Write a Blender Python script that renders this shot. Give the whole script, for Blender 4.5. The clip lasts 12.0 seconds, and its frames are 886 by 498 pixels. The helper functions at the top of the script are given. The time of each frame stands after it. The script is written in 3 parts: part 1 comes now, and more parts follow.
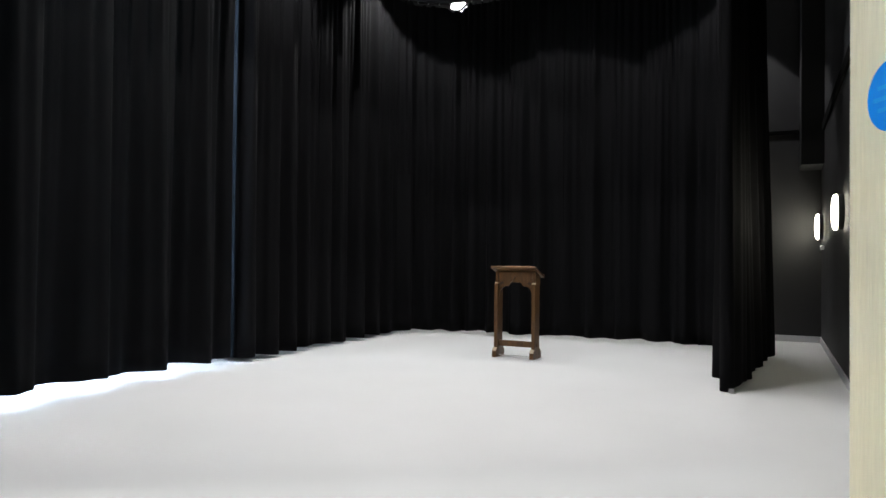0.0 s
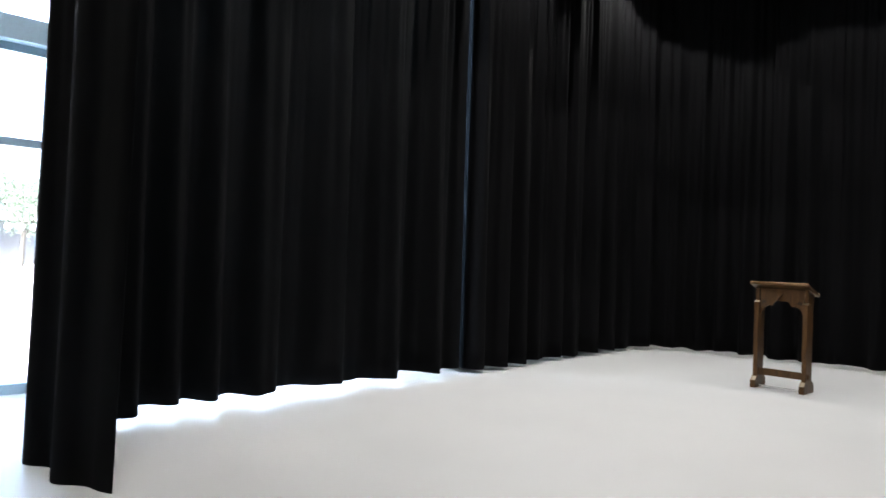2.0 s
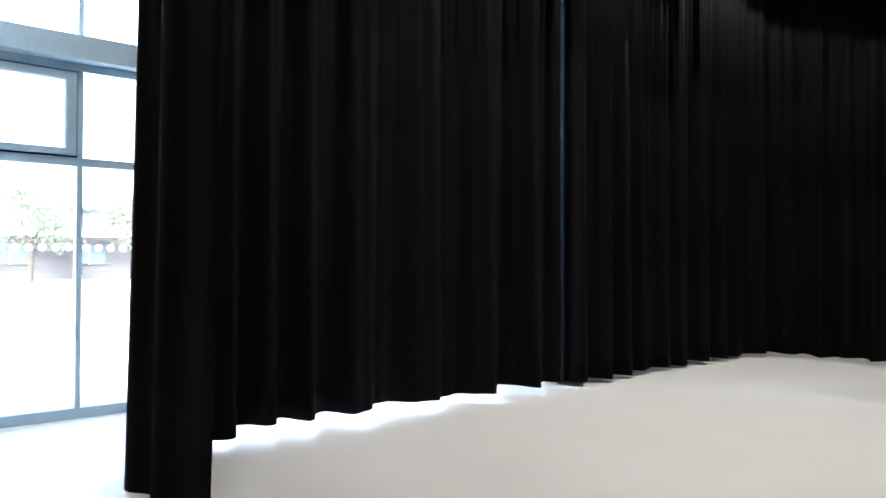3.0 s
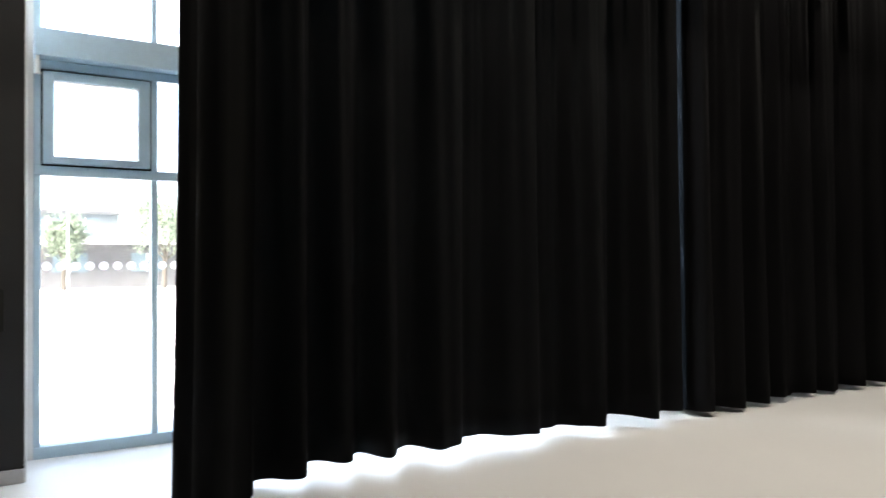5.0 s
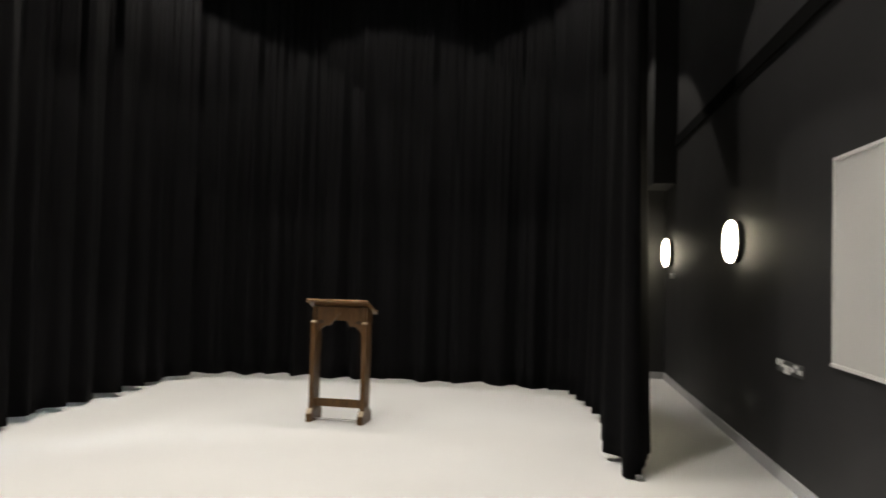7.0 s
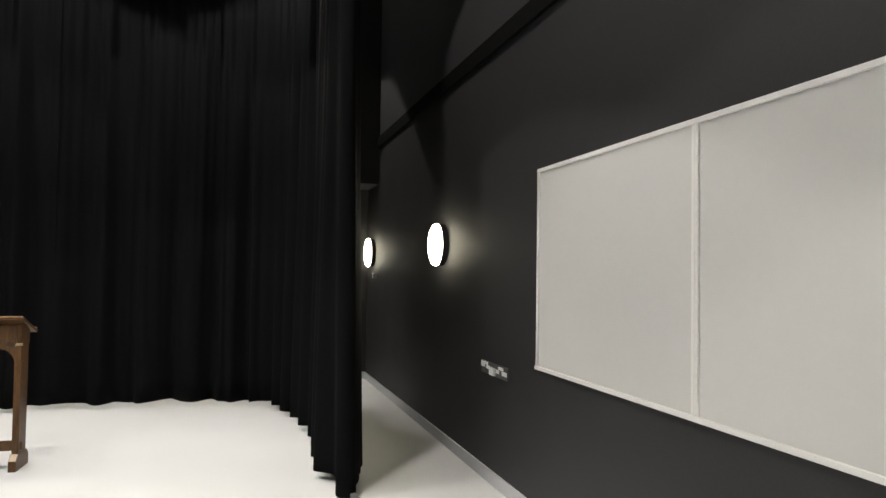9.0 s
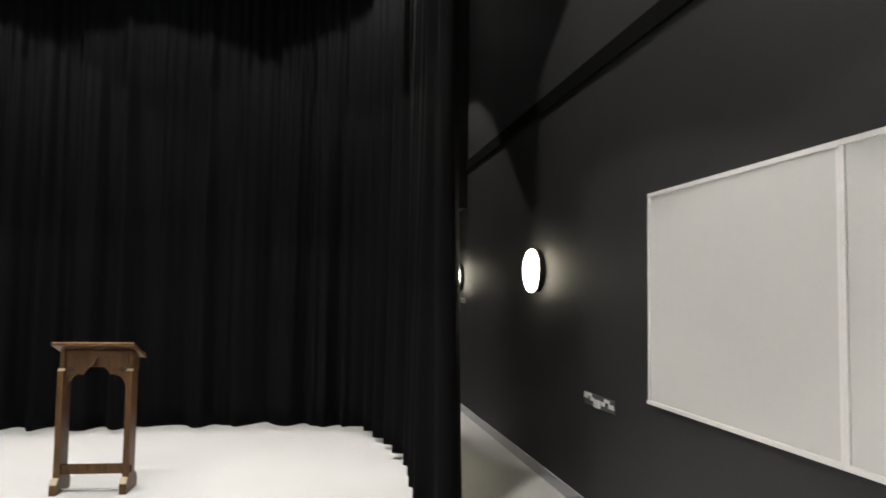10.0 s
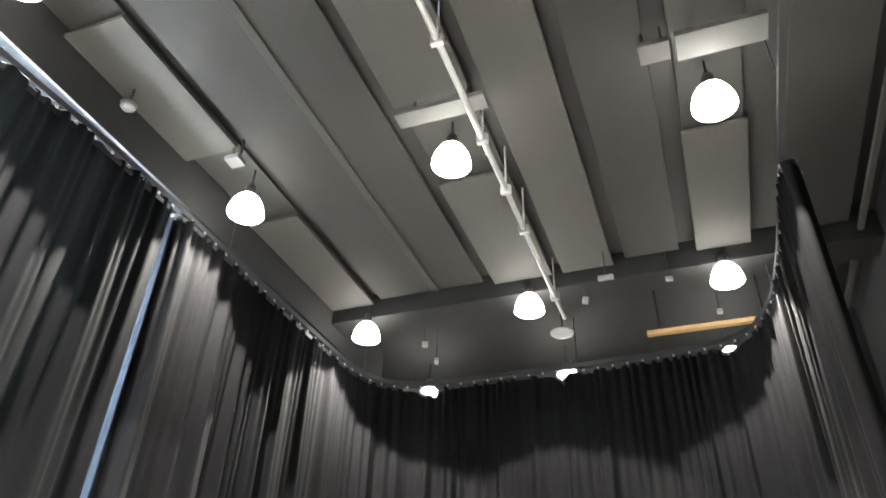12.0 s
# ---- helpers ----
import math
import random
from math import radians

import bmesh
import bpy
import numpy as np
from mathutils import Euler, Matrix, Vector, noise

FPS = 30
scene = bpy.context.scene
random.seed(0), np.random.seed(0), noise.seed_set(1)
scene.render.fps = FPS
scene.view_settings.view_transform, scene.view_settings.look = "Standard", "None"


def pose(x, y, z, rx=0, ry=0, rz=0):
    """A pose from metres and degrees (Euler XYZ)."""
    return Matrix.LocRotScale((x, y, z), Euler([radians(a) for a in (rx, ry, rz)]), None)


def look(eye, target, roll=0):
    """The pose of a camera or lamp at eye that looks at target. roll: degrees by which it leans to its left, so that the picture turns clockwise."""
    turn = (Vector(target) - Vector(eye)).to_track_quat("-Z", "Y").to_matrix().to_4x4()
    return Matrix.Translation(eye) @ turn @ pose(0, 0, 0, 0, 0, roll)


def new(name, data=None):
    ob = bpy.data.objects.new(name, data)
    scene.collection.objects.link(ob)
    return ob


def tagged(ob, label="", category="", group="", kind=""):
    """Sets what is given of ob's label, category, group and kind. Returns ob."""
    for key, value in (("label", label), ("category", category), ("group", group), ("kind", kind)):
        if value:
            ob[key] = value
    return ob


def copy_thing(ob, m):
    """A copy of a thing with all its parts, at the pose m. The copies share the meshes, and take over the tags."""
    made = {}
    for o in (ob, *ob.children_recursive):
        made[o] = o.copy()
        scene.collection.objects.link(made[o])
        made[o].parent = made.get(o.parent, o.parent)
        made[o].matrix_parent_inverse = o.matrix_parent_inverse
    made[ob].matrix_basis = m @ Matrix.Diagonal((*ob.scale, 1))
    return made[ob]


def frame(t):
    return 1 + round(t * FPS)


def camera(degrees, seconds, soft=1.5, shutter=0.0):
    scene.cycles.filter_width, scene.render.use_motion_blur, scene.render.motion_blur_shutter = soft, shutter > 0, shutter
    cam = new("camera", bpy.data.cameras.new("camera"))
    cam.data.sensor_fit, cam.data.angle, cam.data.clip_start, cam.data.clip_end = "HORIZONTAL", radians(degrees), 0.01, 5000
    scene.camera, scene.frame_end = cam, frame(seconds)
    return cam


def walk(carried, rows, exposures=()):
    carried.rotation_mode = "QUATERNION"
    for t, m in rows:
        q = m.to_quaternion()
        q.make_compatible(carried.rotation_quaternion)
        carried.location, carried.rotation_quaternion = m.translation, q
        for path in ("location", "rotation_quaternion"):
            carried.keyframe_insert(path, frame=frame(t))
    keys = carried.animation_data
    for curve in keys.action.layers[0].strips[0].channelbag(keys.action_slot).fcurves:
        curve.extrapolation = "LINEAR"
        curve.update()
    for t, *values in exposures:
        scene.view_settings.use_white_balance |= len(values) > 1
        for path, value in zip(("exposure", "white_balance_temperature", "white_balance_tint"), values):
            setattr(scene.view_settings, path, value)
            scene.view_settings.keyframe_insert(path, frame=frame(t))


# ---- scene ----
cam = camera(64.1, 12.0, shutter=0.22)
PATH = [
    (0, (0.33, 0.23, 1.158), (-0.516, 2.042, 1.19), 0.6),
    (0.5, (0.254, 0.333, 1.171), (-0.634, 2.125, 1.195), 0.7),
    (1, (0.179, 0.448, 1.19), (-0.799, 2.192, 1.211), 0.4),
    (1.5, (0.076, 0.588, 1.211), (-1.101, 2.204, 1.236), 0.6),
    (2, (-0.044, 0.666, 1.24), (-1.416, 2.121, 1.263), 1.9),
    (2.5, (-0.168, 0.707, 1.273), (-1.632, 2.069, 1.3), 0.9),
    (3, (-0.286, 0.828, 1.291), (-1.831, 2.097, 1.32), 0.2),
    (3.2, (-0.33, 0.881, 1.296), (-1.932, 2.078, 1.325), 0.2),
    (4.8, (-0.708, 1.297, 1.385), (-2.478, 2.228, 1.415), -0.1),
    (5, (-0.73, 1.374, 1.386), (-2.46, 2.376, 1.421), -0.5),
    (5.5, (-0.761, 1.625, 1.4), (-2.346, 2.844, 1.431), 0.3),
    (6, (-0.723, 1.808, 1.391), (-2.002, 3.345, 1.43), 1.1),
    (6.5, (-0.682, 1.961, 1.376), (-1.51, 3.78, 1.43), 1.6),
    (7, (-0.677, 2.108, 1.37), (-0.957, 4.087, 1.434), 1.5),
    (7.5, (-0.662, 2.161, 1.363), (-0.401, 4.143, 1.429), 1.2),
    (7.7, (-0.657, 2.19, 1.368), (-0.265, 4.15, 1.42), 1.1),
    (9.5, (-0.86, 2.623, 1.49), (-0.288, 4.538, 1.558), 0.8),
    (10, (-0.919, 2.652, 1.505), (-0.559, 4.615, 1.624), 0.8),
    (10.5, (-0.917, 2.649, 1.509), (-0.861, 4.612, 1.89), 1.1),
    (11, (-0.969, 2.586, 1.522), (-1.167, 4.469, 2.165), 0.9),
    (11.5, (-1.014, 2.558, 1.545), (-1.459, 4.278, 2.465), 1.1),
    (12, (-1.022, 2.545, 1.531), (-1.623, 4.078, 2.666), 2.0),
]
EXPOSURES = [
    (0.0, 3.85, 5800, 10), (1.0, 3.8, 5800, 10), (2.5, 3.62, 6000, 10), (3.5, 3.45, 6250, 10), (5.5, 3.3, 6700, 10), (6.5, 3.6, 6600, 10),
    (7.0, 3.8, 6500, 10), (7.7, 3.95, 6450, 10), (9.5, 4.2, 6200, 10), (10.0, 4.2, 6200, 10), (10.5, 4.3, 6250, 10), (11.0, 5.65, 6300, 10), (11.5, 6.32, 6350, 10), (12.0, 6.53, 6250, 10),
]
walk(cam, [(t, look(eye, target, roll)) for t, eye, target, roll in PATH], EXPOSURES)

# ---- world and large lights ----
world = bpy.data.worlds.new("sky")
world.use_nodes = True
scene.world = world
wn = world.node_tree
sky = wn.nodes.new("ShaderNodeTexSky")
sky.sky_type, sky.sun_disc = "NISHITA", False
sky.sun_elevation, sky.sun_rotation = radians(56), radians(152)
sky.air_density, sky.dust_density = 1.0, 3.0
wn.links.new(sky.outputs["Color"], wn.nodes["Background"].inputs["Color"])
wn.nodes["Background"].inputs["Strength"].default_value = 0.15
sun = new("sun", bpy.data.lights.new("sun", "SUN"))
sun.data.energy, sun.data.angle, sun.data.color = 5.0, radians(12), (1.0, 0.96, 0.9)
sun.matrix_world = look((22, -42, 70), (0, 0, 0))

# sky light gathered in the head of the tall window
skylight = new("window_skylight", bpy.data.lights.new("window_skylight", "AREA"))
skylight.data.shape, skylight.data.size, skylight.data.size_y = "RECTANGLE", 4.25, 2.3
skylight.data.energy, skylight.data.color = 40.0, (0.86, 0.94, 1.0)
skylight.matrix_world = look((-6.74, 3.59, 4.28), (-5.74, 3.59, 4.03))
# and in the bays that the drape covers
bay_light = new("bay_skylight", bpy.data.lights.new("bay_skylight", "AREA"))
bay_light.data.shape, bay_light.data.size, bay_light.data.size_y = "RECTANGLE", 2.7, 4.6
bay_light.data.energy, bay_light.data.color = 30.0, (0.86, 0.94, 1.0)
bay_light.matrix_world = look((-6.75, 4.38, 2.75), (-5.75, 4.38, 2.60))

PENDANT_W = 15.0
PENDANT_COLOR = (1.0, 0.93, 0.82)
PENDANT_X = (-4.585, -2.595, -0.525)
PENDANT_Y = (1.56, 4.12, 6.68, 9.24, 11.30)
PENDANT_Z = 5.425


# ---- materials ----
def material(name, color, rough=0.6, metal=0.0, spread=0.12, scale=6.0, fine=60.0, bump=0.05, stretch=(1, 1, 1), sheen=0.0, coat=0.0, spec=0.5, tint=None, vary=0.08):
    """Principled surface with variation at two scales and a fine relief, in object metres."""
    m = bpy.data.materials.new(name)
    m.use_nodes = True
    nt = m.node_tree
    p = nt.nodes["Principled BSDF"]
    geo = nt.nodes.new("ShaderNodeTexCoord")
    mp = nt.nodes.new("ShaderNodeMapping")
    mp.inputs["Scale"].default_value = stretch
    nt.links.new(geo.outputs["Object"], mp.inputs["Vector"])
    big = nt.nodes.new("ShaderNodeTexNoise")
    big.inputs["Scale"].default_value, big.inputs["Detail"].default_value = scale, 4.0
    small = nt.nodes.new("ShaderNodeTexNoise")
    small.inputs["Scale"].default_value, small.inputs["Detail"].default_value = fine, 3.0
    for n in (big, small):
        nt.links.new(mp.outputs["Vector"], n.inputs["Vector"])
    mix = nt.nodes.new("ShaderNodeMath")
    mix.operation = "MULTIPLY_ADD"
    nt.links.new(small.outputs["Fac"], mix.inputs[0])
    mix.inputs[1].default_value = 0.5
    half = nt.nodes.new("ShaderNodeMath")
    half.operation = "MULTIPLY"
    nt.links.new(big.outputs["Fac"], half.inputs[0])
    half.inputs[1].default_value = 0.5
    nt.links.new(half.outputs[0], mix.inputs[2])
    ramp = nt.nodes.new("ShaderNodeValToRGB")
    dark = [c * (1 - spread) for c in color]
    light = [min(1, c * (1 + spread)) for c in (tint or color)]
    ramp.color_ramp.elements[0].position, ramp.color_ramp.elements[0].color = 0.32, (*dark, 1)
    ramp.color_ramp.elements[1].position, ramp.color_ramp.elements[1].color = 0.68, (*light, 1)
    nt.links.new(mix.outputs[0], ramp.inputs["Fac"])
    nt.links.new(ramp.outputs["Color"], p.inputs["Base Color"])
    rr = nt.nodes.new("ShaderNodeMapRange")
    rr.inputs["To Min"].default_value, rr.inputs["To Max"].default_value = max(0.02, rough - vary), min(1, rough + vary)
    nt.links.new(big.outputs["Fac"], rr.inputs["Value"])
    nt.links.new(rr.outputs["Result"], p.inputs["Roughness"])
    if bump:
        b = nt.nodes.new("ShaderNodeBump")
        b.inputs["Strength"].default_value, b.inputs["Distance"].default_value = bump, 0.01
        nt.links.new(small.outputs["Fac"], b.inputs["Height"])
        nt.links.new(b.outputs["Normal"], p.inputs["Normal"])
    p.inputs["Metallic"].default_value = metal
    p.inputs["Specular IOR Level"].default_value = spec
    p.inputs["Sheen Weight"].default_value = sheen
    p.inputs["Sheen Roughness"].default_value = 0.5
    p.inputs["Coat Weight"].default_value = coat
    return m


def glowing(name, color, strength):
    m = bpy.data.materials.new(name)
    m.use_nodes = True
    p = m.node_tree.nodes["Principled BSDF"]
    p.inputs["Base Color"].default_value = (0.8, 0.8, 0.8, 1)
    p.inputs["Emission Color"].default_value = (*color, 1)
    p.inputs["Emission Strength"].default_value = strength
    return m


def glass_material():
    m = bpy.data.materials.new("window_glass")
    m.use_nodes = True
    p = m.node_tree.nodes["Principled BSDF"]
    p.inputs["Base Color"].default_value = (0.95, 0.98, 0.98, 1)
    p.inputs["Roughness"].default_value = 0.0
    p.inputs["IOR"].default_value = 1.45
    p.inputs["Transmission Weight"].default_value = 1.0
    return m


def let_through(m, color):
    """Thin cloth or leaf: a little light comes through from behind."""
    t = m.node_tree
    add, back = t.nodes.new("ShaderNodeAddShader"), t.nodes.new("ShaderNodeBsdfTranslucent")
    back.inputs["Color"].default_value = (*color, 1)
    t.links.new(t.nodes["Principled BSDF"].outputs[0], add.inputs[0])
    t.links.new(back.outputs[0], add.inputs[1])
    t.links.new(add.outputs[0], t.nodes["Material Output"].inputs["Surface"])


CLOTH = material("black_serge", (0.0029, 0.0028, 0.0033), 0.9, spread=0.25, scale=3.0, fine=260.0, bump=0.12, spec=0.08)
let_through(CLOTH, (0.0130, 0.0150, 0.0154))
WALL = material("black_matt_paint", (0.0240, 0.0235, 0.0250), 0.62, spread=0.14, scale=1.6, fine=120.0, bump=0.05, spec=0.4)
WALL_PALE = material("white_reveal_paint", (0.72, 0.74, 0.75), 0.6, spread=0.05, scale=2.0, bump=0.03)
LINING = material("grey_blue_lining", (0.0030, 0.0055, 0.0086), 0.9, spread=0.1, scale=3.0, fine=200.0, bump=0.08, spec=0.1)
FLOOR = material("white_vinyl", (0.70, 0.70, 0.70), 0.42, spread=0.05, scale=1.1, fine=150.0, bump=0.02, spec=0.4)
SKIRT = material("grey_skirting_paint", (0.50, 0.50, 0.52), 0.45, spread=0.06, scale=4.0, bump=0.02)
PELMET = material("grey_pelmet_paint", (0.0028, 0.0036, 0.0045), 0.8, spread=0.1, scale=3.0, bump=0.03, spec=0.05)
SOFFIT = material("dark_soffit", (0.0085, 0.0082, 0.0077), 0.8, spread=0.2, scale=1.5, bump=0.05)
RAFT = material("grey_ceiling_raft", (0.0445, 0.043, 0.0378), 0.8, spread=0.12, scale=1.2, fine=90.0, bump=0.05)
PALE_BOX = material("pale_grey_box_paint", (0.10, 0.098, 0.092), 0.6, spread=0.08, scale=3.0, bump=0.02)
# ceiling greys, darker the further a piece sits behind the rafts
RIB = material("mid_rib_grey", (0.030, 0.0292, 0.0258), 0.8, spread=0.12, scale=1.2, fine=90.0, bump=0.05)
SLOT = material("dark_slot_grey", (0.0172, 0.0166, 0.0149), 0.8, spread=0.12, scale=1.2, fine=90.0, bump=0.05)
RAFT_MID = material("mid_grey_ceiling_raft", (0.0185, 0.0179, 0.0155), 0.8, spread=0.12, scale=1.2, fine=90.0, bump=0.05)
BLACK_METAL = material("black_powder_coat", (0.012, 0.012, 0.012), 0.45, spread=0.15, scale=8.0, bump=0.02)
ALU = material("aluminium", (0.62, 0.63, 0.64), 0.35, metal=0.9, spread=0.06, scale=5.0, bump=0.02)
MATTE = material("matt_black_cover", (0.004, 0.004, 0.004), 0.9, spread=0.2, scale=5.0, bump=0.02, spec=0.06)
RAIL = material("dark_satin_rail", (0.030, 0.031, 0.034), 0.45, spread=0.1, scale=5.0, bump=0.02, spec=0.12)
PIPE = material("grey_steel_tube", (0.55, 0.55, 0.53), 0.4, metal=0.6, spread=0.1, scale=5.0, bump=0.02)
FRAME = material("grey_blue_window_frame", (0.47, 0.62, 0.72), 0.4, spread=0.06, scale=5.0, bump=0.02)
BOARD = material("whiteboard_enamel", (0.615, 0.608, 0.592), 0.30, spread=0.008, scale=1.4, fine=30.0, bump=0.0, spec=0.45, vary=0.01)
TRIM = material("white_aluminium_trim", (0.78, 0.77, 0.75), 0.35, spread=0.03, scale=5.0, bump=0.0)
OAK = material("brown_oak", (0.047, 0.0212, 0.0058), 0.42, spread=0.35, scale=9.0, fine=70.0, bump=0.08, stretch=(6, 6, 0.5), tint=(0.090, 0.043, 0.0125), spec=0.3)
OAK_TOP = material("pale_oak_edge", (0.20, 0.105, 0.040), 0.38, spread=0.3, scale=9.0, fine=70.0, bump=0.06, stretch=(0.5, 6, 6), tint=(0.32, 0.19, 0.085))
CARVING_SHADE = material("carving_shade_oak", (0.028, 0.012, 0.003), 0.7, spread=0.3, scale=12.0, bump=0.05)
# pale oak colour that holds the chamfers' highlight
LIT_CHAMFER = material("lit_chamfer_oak", (0.42, 0.33, 0.22), 0.5, spread=0.2, scale=9.0, fine=70.0, bump=0.05)
DOOR_WOOD = material("pale_ash_veneer", (0.84, 0.73, 0.46), 0.45, spread=0.09, scale=3.0, fine=40.0, bump=0.03, stretch=(9, 9, 0.35), tint=(0.88, 0.78, 0.52))
TIMBER = material("raw_timber_batten", (0.42, 0.27, 0.12), 0.7, spread=0.25, scale=6.0, fine=60.0, bump=0.08, stretch=(0.6, 6, 6))
BLUE = material("blue_sign_vinyl", (0.005, 0.27, 0.85), 0.35, spread=0.05, bump=0.0)
PALE_BLUE = material("pale_blue_print", (0.03, 0.37, 0.86), 0.4, spread=0.05, bump=0.0)
WHITE = material("white_plastic", (0.78, 0.78, 0.76), 0.4, spread=0.04, bump=0.0)
GREY_PLASTIC = material("grey_plastic", (0.25, 0.25, 0.25), 0.45, spread=0.06, bump=0.0)
DARK_PLATE = material("dark_metal_plate", (0.09, 0.09, 0.09), 0.4, metal=0.3, spread=0.1, bump=0.0)
GLASS = glass_material()
DOTS = material("frosted_white_film", (0.85, 0.86, 0.86), 0.7, spread=0.03, bump=0.0)
_t = DOTS.node_tree
_tr, _mx = _t.nodes.new("ShaderNodeBsdfTranslucent"), _t.nodes.new("ShaderNodeMixShader")
_tr.inputs["Color"].default_value = (0.9, 0.92, 0.92, 1)
_mx.inputs["Fac"].default_value = 0.6
_t.links.new(_t.nodes["Principled BSDF"].outputs[0], _mx.inputs[1])
_t.links.new(_tr.outputs[0], _mx.inputs[2])
_t.links.new(_mx.outputs[0], _t.nodes["Material Output"].inputs["Surface"])
PAVING = material("pale_concrete_paving", (0.58, 0.57, 0.54), 0.85, spread=0.14, scale=0.35, fine=8.0, bump=0.05)
BRICK = material("brown_brick", (0.075, 0.074, 0.078), 0.85, spread=0.2, scale=1.2, fine=9.0, bump=0.05)
FASCIA_WHITE = material("white_fascia", (0.75, 0.76, 0.76), 0.6, spread=0.05, scale=1.0, bump=0.0)
CLADDING = material("grey_cladding", (0.085, 0.094, 0.098), 0.7, spread=0.1, scale=0.8, bump=0.0)
DARK_PANE = material("far_window_pane", (0.10, 0.13, 0.15), 0.15, spread=0.1, scale=1.0, bump=0.0)
BARK = material("tree_bark", (0.06, 0.05, 0.04), 0.9, spread=0.25, scale=5.0, bump=0.2)
LEAF = material("tree_leaf", (0.10, 0.12, 0.085), 0.6, spread=0.2, scale=1.5, fine=12.0, bump=0.0, tint=(0.12, 0.14, 0.10))
let_through(LEAF, (0.03, 0.04, 0.025))
OPAL_PENDANT = glowing("lit_pendant_diffuser", (1.0, 0.95, 0.86), 0.38)
OPAL_WALL = glowing("lit_opal_drum", (1.0, 0.90, 0.64), 2.0)


# ---- building helpers ----
def box(bm, x0, y0, z0, x1, y1, z1, bevel=0.0):
    """An axis-aligned block, with its edges rounded off by bevel metres."""
    made = bmesh.ops.create_cube(bm, size=1.0)
    vs = made["verts"]
    for v in vs:
        v.co = Vector(((x0 + x1) / 2 + v.co.x * (x1 - x0), (y0 + y1) / 2 + v.co.y * (y1 - y0), (z0 + z1) / 2 + v.co.z * (z1 - z0)))
    if bevel:
        es = list({e for v in vs for e in v.link_edges})
        bmesh.ops.bevel(bm, geom=es, offset=bevel, segments=2, affect="EDGES", profile=0.6)
    return vs


def tube(bm, a, b, r0, r1=None, sides=12):
    """A round bar from a to b."""
    a, b = Vector(a), Vector(b)
    d = b - a
    m = Matrix.Translation((a + b) / 2) @ d.to_track_quat("Z", "Y").to_matrix().to_4x4()
    bmesh.ops.create_cone(bm, cap_ends=True, segments=sides, radius1=r0, radius2=r0 if r1 is None else r1, depth=d.length, matrix=m)


def lathe(bm, profile, sides=32):
    """A turned shape round z from (radius, height) pairs."""
    rings = []
    for r, z in profile:
        rings.append([bm.verts.new((r * math.cos(2 * math.pi * k / sides), r * math.sin(2 * math.pi * k / sides), z)) for k in range(sides)])
    for a, b in zip(rings, rings[1:]):
        for k in range(sides):
            bm.faces.new((a[k], a[(k + 1) % sides], b[(k + 1) % sides], b[k]))
    return rings


def prism(bm, outline, y0, y1):
    """A flat outline in x and z, drawn out from y0 to y1."""
    front = [bm.verts.new((x, y0, z)) for x, z in outline]
    back = [bm.verts.new((x, y1, z)) for x, z in outline]
    bm.faces.new(front)
    bm.faces.new(back[::-1])
    for k in range(len(outline)):
        n = (k + 1) % len(outline)
        bm.faces.new((front[k], back[k], back[n], front[n]))


def part(name, bm, mat, parent=None, label="", smooth=False):
    """Link a bmesh as one mesh object, under a thing or part where one is given."""
    bmesh.ops.recalc_face_normals(bm, faces=bm.faces[:])
    me = bpy.data.meshes.new(name)
    bm.to_mesh(me)
    bm.free()
    me.materials.append(mat)
    if smooth:
        for f in me.polygons:
            f.use_smooth = True
    ob = new(name, me)
    ob.parent = parent
    return tagged(ob, label)


def block(name, dims, mat, parent=None, label="", bevel=0.0):
    bm = bmesh.new()
    box(bm, *dims, bevel)
    return part(name, bm, mat, parent, label)


def thing(name, label, category, group="", at=(0, 0, 0), rz=0.0):
    ob = new(name)
    ob.empty_display_size = 0.1
    ob.matrix_world = pose(*at, 0, 0, rz)
    return tagged(ob, label, category, group)


def structure(ob, label, category):
    return tagged(ob, label, category, kind="structure")


# ---- plan, in metres ----
XR, XL, YF, YB = 0.97, -6.0, 0.57, 12.03
ZC = 5.85
WIN_X, WIN_Y0, WIN_Y1, WIN_Z1 = -6.61, 1.375, 5.80, 5.55
DOOR_X0, DOOR_X1, DOOR_H = -0.38, 0.90, 2.08

# ---- floor, walls, ceiling ----
structure(block("floor", (-6.95, YF - 2.6, -0.08, XR + 0.2, YB + 0.2, 0.0), FLOOR), "pale grey-white sheet vinyl floor, slightly scuffed", "floor")
structure(block("wall_right", (XR, YF - 2.6, 0.0, XR + 0.2, YB + 0.2, ZC + 0.3), WALL), "matt black painted wall behind the whiteboards", "wall")
structure(block("wall_back", (-6.95, YB, 0.0, XR, YB + 0.2, ZC + 0.3), WALL), "matt black painted wall behind the drapes", "wall")
bm = bmesh.new()
box(bm, -6.95, YF, 0.0, XL, WIN_Y0 - 0.05, ZC + 0.3)
box(bm, -6.95, WIN_Y1, 0.0, XL, YB, ZC + 0.3)
box(bm, -6.95, WIN_Y0 - 0.05, WIN_Z1, XL, WIN_Y1, ZC + 0.3)
structure(part("wall_left", bm, WALL), "black painted wall with a deep window recess", "wall")
bm = bmesh.new()
box(bm, -6.56, WIN_Y0 - 0.05, 0.0, XL - 0.002, WIN_Y0 - 0.038, WIN_Z1)
box(bm, -6.80, WIN_Y0 - 0.05, 0.0, -6.56, WIN_Y0, WIN_Z1)
box(bm, -6.68, WIN_Y1 - 0.012, 0.0, XL - 0.002, WIN_Y1, WIN_Z1)
